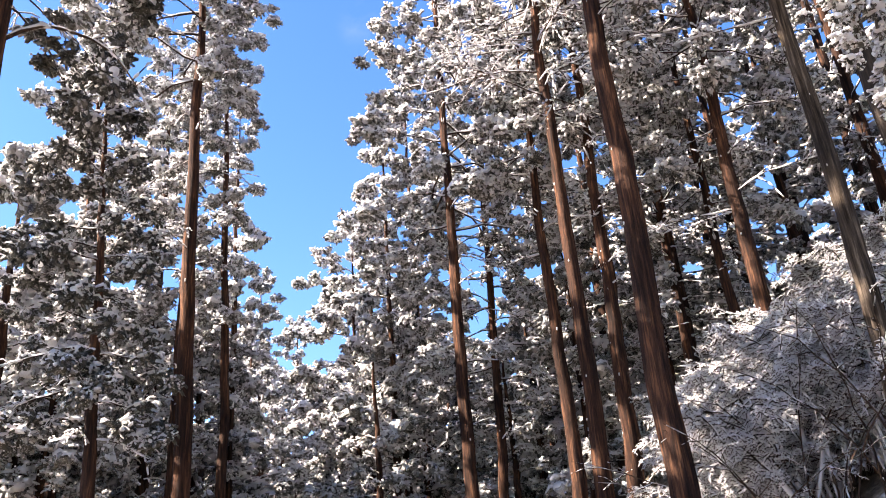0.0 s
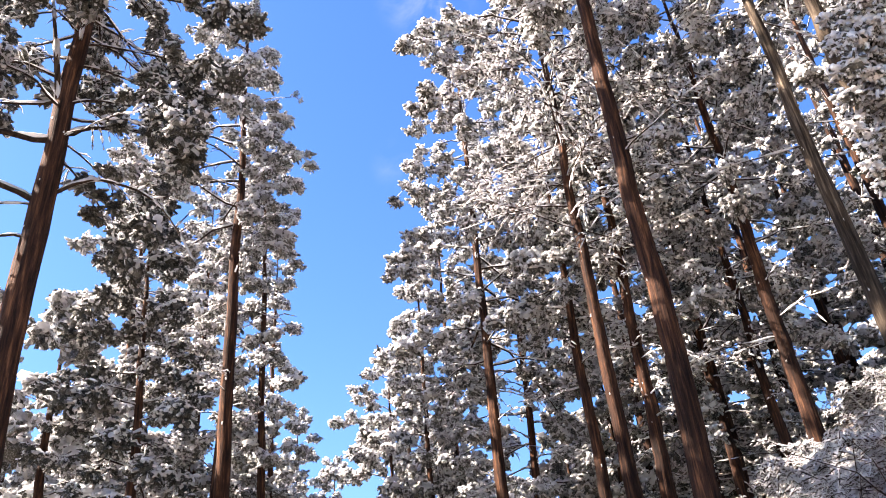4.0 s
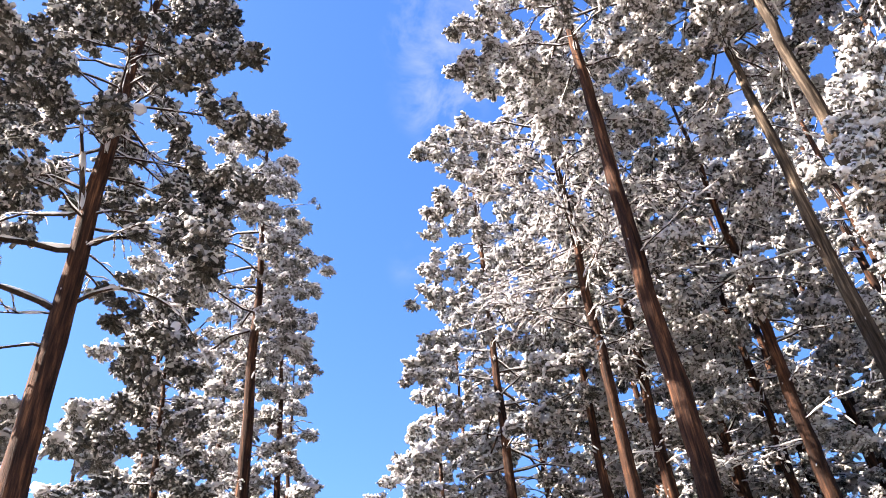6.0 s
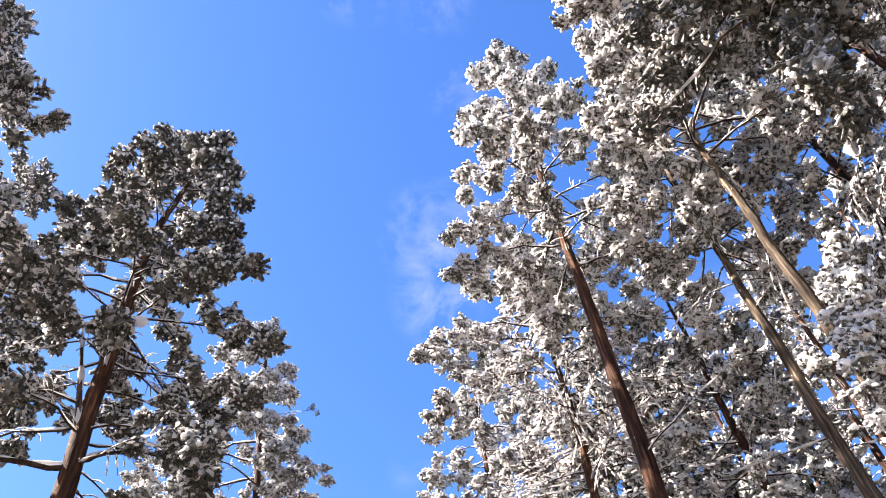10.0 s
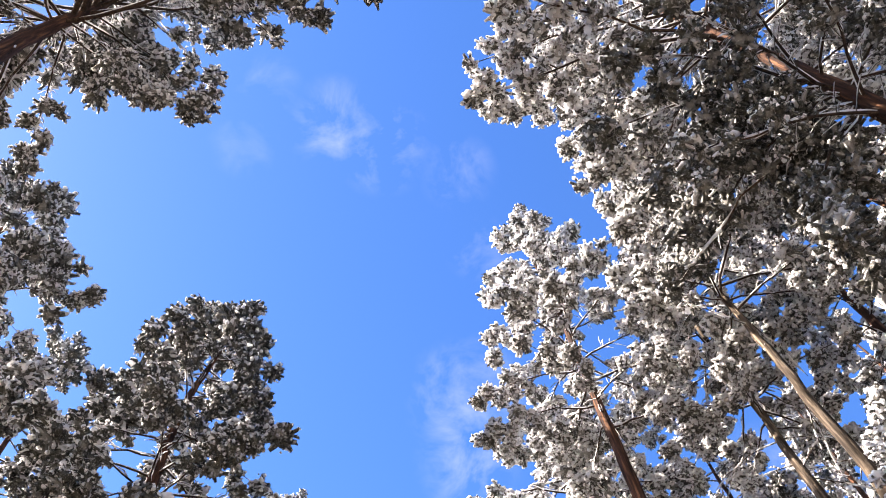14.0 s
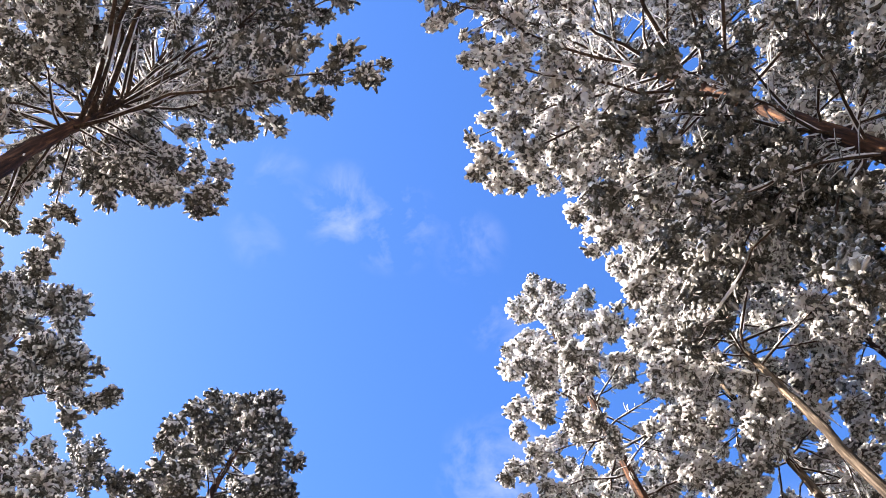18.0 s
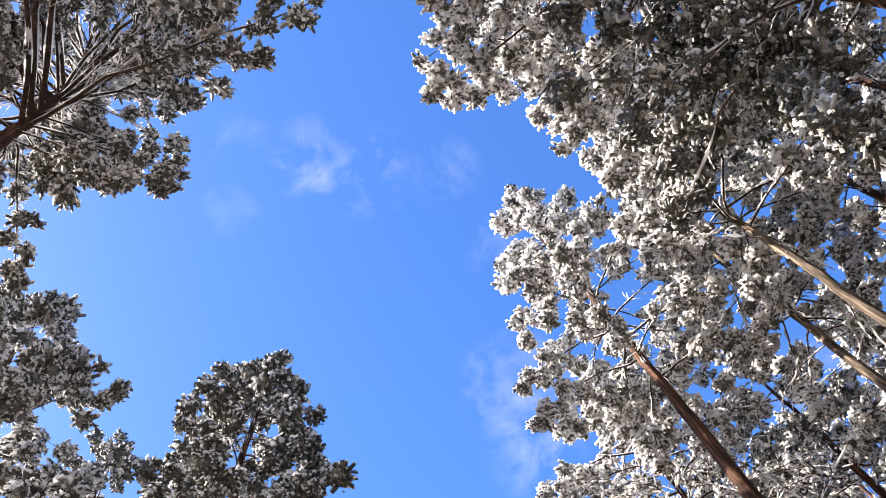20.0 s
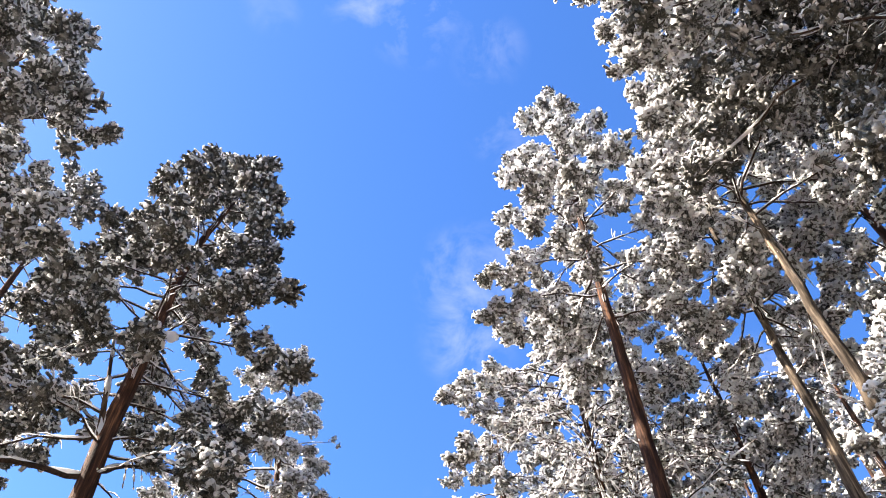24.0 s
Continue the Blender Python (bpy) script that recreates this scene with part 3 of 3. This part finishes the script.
conifer(77.0, 7.5, 18.5, 0.3, 7.5, 2.5, 55, limbs=46, clumps=15, ball=0.19, **FROSTY)
conifer(-4.2, 20.5, 15.2, 0.2, 4.5, 1.5, 33, limbs=48, clumps=15, ball=0.19, **FROSTY)
conifer(11.2, 13.5, 15.5, 0.26, 9.5, 1.9, 22, lean=(0.2, 0), limbs=38, clumps=15, dead=12, speckle=160, side=(0, 0.3), **FROSTY)
conifer(21.4, 13.0, 16.6, 0.25, 9.0, 2.1, 23, limbs=44, clumps=15, dead=10, side=(0, 0.25), **FROSTY)
conifer(19.6, 15.0, 16.0, 0.2, 8.5, 1.9, 24, limbs=38, clumps=15, ball=0.19, dead=8)
conifer(27.5, 9.5, 18.2, 0.2, 11.6, 1.9, 25, limbs=50, clumps=15, dead=10, bark=BARK_GREY, **NEAR_FROSTY,
        extra=(("limb", 9.3, 0.3, 0.6, -0.1, 0.3, 5, dict(bare=0.2, coat="puff")),))
conifer(32.1, 8.0, 17.4, 0.19, 12.4, 2.1, 26, limbs=54, clumps=15, dead=4, bark=BARK_GREY, side=(0.27, 0), **NEAR_FROSTY,
        label="tall conifer with pale sunlit bark and snow-laden branches")
conifer(57.8, 5.5, 20.6, 0.28, 13.0, 3.6, 27, limbs=72, clumps=15, ball=0.165, dead=0, side=(0.3, -0.3), first=0.4, **NEAR_FROSTY,
        # hanging limbs: dark needles and little snow stand in for the shade on them
        extra=[("limb", 9.0 + 0.19 * k, 3.3 + 4.2 * ((k * 0.618) % 1), 1.4 + 1.5 * ((k * 0.37) % 1), 0.1, 0.6, 14, dict(bare=0.25, coat="dark" if k % 2 else "shade")) for k in range(14)]
        + [("limb", 9.7 + 0.14 * k, 3.45 + 1.05 * ((k * 0.618) % 1), 1.2 + 1.3 * ((k * 0.37) % 1), 0.1, 0.6, 16, dict(bare=0.25, coat="dark")) for k in range(12)]
        + [("limb", 9.9, 3.55, 2.3, -0.72, 0.45, 34, dict(bare=0.2, spread=0.07, thick=1.6, sz=0.19, coat="dark")),
           ("limb", 9.8, 3.62, 2.25, -0.7, 0.45, 24, dict(bare=0.5, spread=0.16, sz=0.19, coat="dark"))]
        + [("limb", 13.4 + 0.7 * k, 3.38 + 0.04 * k, 2.9 - 0.06 * k, 0.1, 0.35, 20, dict(bare=0.45)) for k in range(6)]
        + [("limb", 6.8 + 0.2 * k, 3.33 + 0.012 * k, 2.4 - 0.04 * k, 0.1, 1.0, 26, dict(bare=0.78, spread=0.07, sz=0.085, thick=0.4, coat="puff")) for k in range(7)])
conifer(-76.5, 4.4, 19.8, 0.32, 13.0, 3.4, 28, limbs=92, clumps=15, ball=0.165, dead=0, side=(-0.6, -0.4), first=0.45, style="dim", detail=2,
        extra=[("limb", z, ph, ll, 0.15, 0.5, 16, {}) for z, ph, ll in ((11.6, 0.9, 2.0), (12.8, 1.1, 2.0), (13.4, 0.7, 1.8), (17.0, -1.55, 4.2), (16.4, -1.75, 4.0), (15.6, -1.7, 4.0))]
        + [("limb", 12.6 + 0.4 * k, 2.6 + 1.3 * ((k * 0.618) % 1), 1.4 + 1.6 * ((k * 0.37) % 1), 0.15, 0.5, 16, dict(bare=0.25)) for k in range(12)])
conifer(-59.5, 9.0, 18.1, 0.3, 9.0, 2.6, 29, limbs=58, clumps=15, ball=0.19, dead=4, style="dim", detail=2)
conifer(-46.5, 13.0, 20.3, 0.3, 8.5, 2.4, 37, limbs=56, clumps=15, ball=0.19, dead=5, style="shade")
conifer(41.0, 11.0, 19.0, 0.28, 10.0, 2.0, 30, limbs=44, clumps=15, dead=8, **FROSTY)
conifer(-6.8, 24.0, 13.8, 0.17, 3.5, 2.8, 31, limbs=50, clumps=15, dead=6, ball=0.19, **FROSTY)
conifer(-13.4, 30.0, 14.4, 0.24, 4.0, 2.0, 32, limbs=38, clumps=15, ball=0.19)
conifer(-10.8, 34.0, 14.0, 0.22, 4.0, 2.1, 36, limbs=38, clumps=15, ball=0.19, **FROSTY)

# the forest behind them
far_rng = np.random.default_rng(5)
def backing(az, dist, seed, high, low, limbs, clumps, ball, radius=2.2, style="plain"):
    return conifer(az, dist, high, 0.26, high * low, radius, seed, limbs=limbs, clumps=clumps, ball=ball, split=False, dead=3, speckle=3, style=style,
                   detail=0, label="slender conifer deeper in the forest under snow")


near_models = [backing(16.5, 18, 40, 17.5, 0.42, 40, 11, 0.23), backing(24.5, 20, 41, 17.0, 0.25, 44, 11, 0.23)]
far_models = [backing(31, 34, 42, 16.0, 0.15, 34, 8, 0.3), backing(38, 30, 43, 17.5, 0.3, 32, 8, 0.3)]
low_models = [backing(-29, 24, 44, 10.5, 0.18, 38, 9, 0.27, 2.2), backing(-26, 22, 45, 9.5, 0.2, 36, 9, 0.27, 2.4)]
spots = []
# the row from -92 to -50 is mostly out of view, added to shade the left
for a0, a1, d0, d1, count, small, kinds in (
        (4, 34, 17, 26, 11, 1.0, near_models), (2, 48, 26, 42, 22, 0.9, far_models), (-48, -17, 28, 44, 16, 0.75, far_models), (-16, -4, 42, 66, 14, 0.55, far_models),
        (36, 60, 12, 26, 6, 1.0, near_models), (-7, 16, 19, 29, 22, 0.85, low_models), (-36, -17, 18, 28, 16, 1.0, low_models), (-37, -27, 15, 23, 7, 1.25, low_models), (-92, -50, 14, 36, 18, 1.0, far_models), (-16, 8, 26, 40, 22, 0.85, low_models)):
    tries = 0
    while count and tries < 400:
        tries += 1
        a, d = far_rng.uniform(a0, a1), far_rng.uniform(d0, d1)
        x, y = place(a, d)
        if all((x - q[0]) ** 2 + (y - q[1]) ** 2 > 3.0 for q in spots):
            spots.append((x, y))
            count -= 1
            s = far_rng.uniform(0.85, 1.1) * small
            t = copy_thing(kinds[far_rng.integers(2)], pose(x, y, float(ground_z(x, y)) - 0.15, 0, 0, far_rng.uniform(0, 360)))
            t.scale = (s, s, s * far_rng.uniform(0.95, 1.05))
# mostly unseen trees behind the camera and far left, added to close the clearing and block light
for a, d, s in ((110, 7, 1.0), (150, 8, 1.05), (185, 9, 1.0), (-150, 8, 1.05), (-115, 9, 1.1), (-95, 13, 1.0), (130, 9, 1.0), (165, 12, 1.1), (205, 8, 1.0), (-130, 11, 1.0), (95, 9, 1.0), (140, 14, 1.0), (-165, 13, 1.1), (70, 9, 1.0), (118, 12, 1.0), (190, 15, 1.0), (80, 12, 1.0), (-43, 17, 0.9), (-51, 17, 1.15), (-57, 15, 1.15), (-62, 13.5, 1.32)):
    x, y = place(a, d)
    t = copy_thing(far_models[int(a) % 2], pose(x, y, float(ground_z(x, y)) - 0.15, 0, 0, a * 7))
    t.scale = (s, s, s)


# ---- shrubs on the bank ----
def arc(a, b, lift):
    return (a + b) / 2 + np.array([0, 0, 1.0]) * lift


def shrub(tall, wide, seed, stems=30):
    """Arching stems with side twigs and twiglets, all coated with snow."""
    rng = np.random.default_rng(seed)
    ob = new("snowy_shrub")
    tagged(ob, "arching shrub buried under fresh snow on the bank", "shrub", "shrubs on the bank")
    snow, wood, fine = Soup(), Soup(), Soup()
    for i in range(stems):
        phi = i * 2.4 + rng.normal() * 0.3
        way = np.array([math.cos(phi), math.sin(phi), 0])
        length = wide * rng.uniform(0.5, 1.1)
        n = 9
        s = np.linspace(0, 1, n)
        c = np.outer(s ** 1.3 * length, way) + rng.normal(size=3) * np.array([0.15, 0.15, 0])
        c[:, 2] += tall * rng.uniform(0.6, 1.15) * (1.9 * s - 1.05 * s ** 2)
        c[1:] += np.cumsum(rng.normal(size=(n - 1, 3)), 0) * 0.03
        rad = np.linspace(0.014, 0.004, n)
        wood.add(*tube(c, rad, 5))
        snow_line(rng, c, rad, snow, 0.9)
        m = 30
        k = rng.uniform(0.2, 1.0, m)
        a = np.stack([np.interp(k, s, c[:, j]) for j in range(3)], 1)
        d = unit(way + rng.normal(size=(m, 3)) * np.array([0.9, 0.9, 0.35])) * rng.uniform(0.1, 0.28, (m, 1))
        b = a + d + np.array([0, 0, -0.07])
        worms(fine, rng, a, arc(a, b, 0.07), b, [0.006, 0.005, 0.002], 3)
        up = np.array([0, 0, 0.008])
        worms(snow, rng, a + up, arc(a, b, 0.08) + up, b + up, [0.004, 0.009, 0.007, 0.003], 3, 0.3)
        m2 = 9
        j = np.repeat(np.arange(m), m2)
        q = rng.uniform(0.2, 1.0, (len(j), 1))
        e = a[j] * (1 - q) ** 2 + 2 * arc(a, b, 0.07)[j] * q * (1 - q) + b[j] * q ** 2
        g = e + unit(d[j] + rng.normal(size=(len(j), 3)) * 0.22 + np.cross(unit(d[j]), [0, 0, 1]) * np.where(rng.random((len(j), 1)) < 0.5, -0.4, 0.4)) * rng.uniform(0.03, 0.08, (len(j), 1)) + rng.normal(size=(len(j), 3)) * 0.02
        worms(fine, rng, e, arc(e, g, 0.02), g, [0.0035, 0.002], 3)
        worms(snow, rng, e + up, arc(e, g, 0.03) + up, g + up, [0.003, 0.007, 0.003], 3, 0.3)
        fluff = e + rng.normal(size=e.shape) * 0.02 + np.array([0, 0, 0.01])
        blobs(snow, rng, fluff, rng.normal(size=e.shape), rng.uniform(0.007, 0.016, (len(j), 1)) * np.array([1.4, 1.0, 0.8]), SPINDLE, 0.15)
    wood.link("stemwork", TWIG, ob, kind="stuff")
    fine.link("twigwork", TWIG, ob, kind="stuff")
    snow.link("snow_load", SNOW, ob, kind="stuff", label="thick white snow over the stems")
    return ob


def sapling(az, dist, tall, seed, stems=4):
    """Bare arching stems, each a part, with thin lines of snow."""
    rng = np.random.default_rng(seed)
    x, y = place(az, dist)
    ob = new("bare_sapling")
    ob.location = (x, y, float(ground_z(x, y)) - 0.1)
    tagged(ob, "leafless sapling with thin dark arching stems", "sapling", "saplings on the bank")
    snow = Soup()
    for i in range(stems):
        phi = rng.uniform(0, 6.28)
        way = np.array([math.cos(phi), math.sin(phi), 0])
        k = np.linspace(0, 1, 12)
        high = tall * rng.uniform(0.7, 1.1)
        c = np.outer(k ** 2 * high * rng.uniform(0.4, 1.3), way)
        c[:, 2] = high * (1.25 * k - 0.3 * k ** 3)
        c[1:] += np.cumsum(rng.normal(size=(11, 3)), 0) * 0.025
        rad = np.linspace(0.014, 0.003, 12)
        own = Soup()
        own.add(*tube(c, rad, 5))
        for _ in range(6):
            j = rng.integers(4, 11)
            d = unit(way + rng.normal(size=3) * 0.8 + np.array([0, 0, 0.5])) * high * rng.uniform(0.1, 0.28)
            tw = np.array([c[j], c[j] + d * 0.55, c[j] + d + np.array([0, 0, -0.04])])
            link_mesh("twig", *tube(tw, [0.006, 0.004, 0.002], 4), TWIG, ob)
            snow_line(rng, tw, np.array([0.004, 0.003, 0.002]), snow, 0.5, 0.002)
        snow_line(rng, c, rad * 0.35, snow, 0.2, 0.003)
        own.link("stem", TWIG, ob)
    snow.link("snow_line", SNOW, ob, kind="stuff")
    return ob


for i, (a, d, hh) in enumerate(((9.5, 8.6, 3.0), (11.0, 9.2, 2.6), (12.4, 8.4, 2.4), (17.0, 9.0, 2.6), (19.5, 8.8, 2.6), (21.5, 9.3, 3.0), (23.5, 8.7, 2.8), (25.5, 9.0, 3.2), (27.0, 8.5, 3.0), (16.0, 9.8, 3.0))):
    sapling(a, d + 0.8, hh * 0.62, 300 + i, 3)

sh = np.random.default_rng(9)
bushes = [shrub(1.6, 1.25, 200 + i) for i in range(4)]
for i in range(34):
    x, y = place(17 + 20 * ((i * 0.618) % 1), sh.uniform(10.3, 14.5))
    m = pose(x, y, float(ground_z(x, y)) - 0.1, 0, 0, sh.uniform(0, 360))
    ob = bushes[i] if i < 4 else copy_thing(bushes[i % 4], m)
    ob.matrix_basis = m @ Matrix.Scale(sh.uniform(0.8, 1.2), 4)
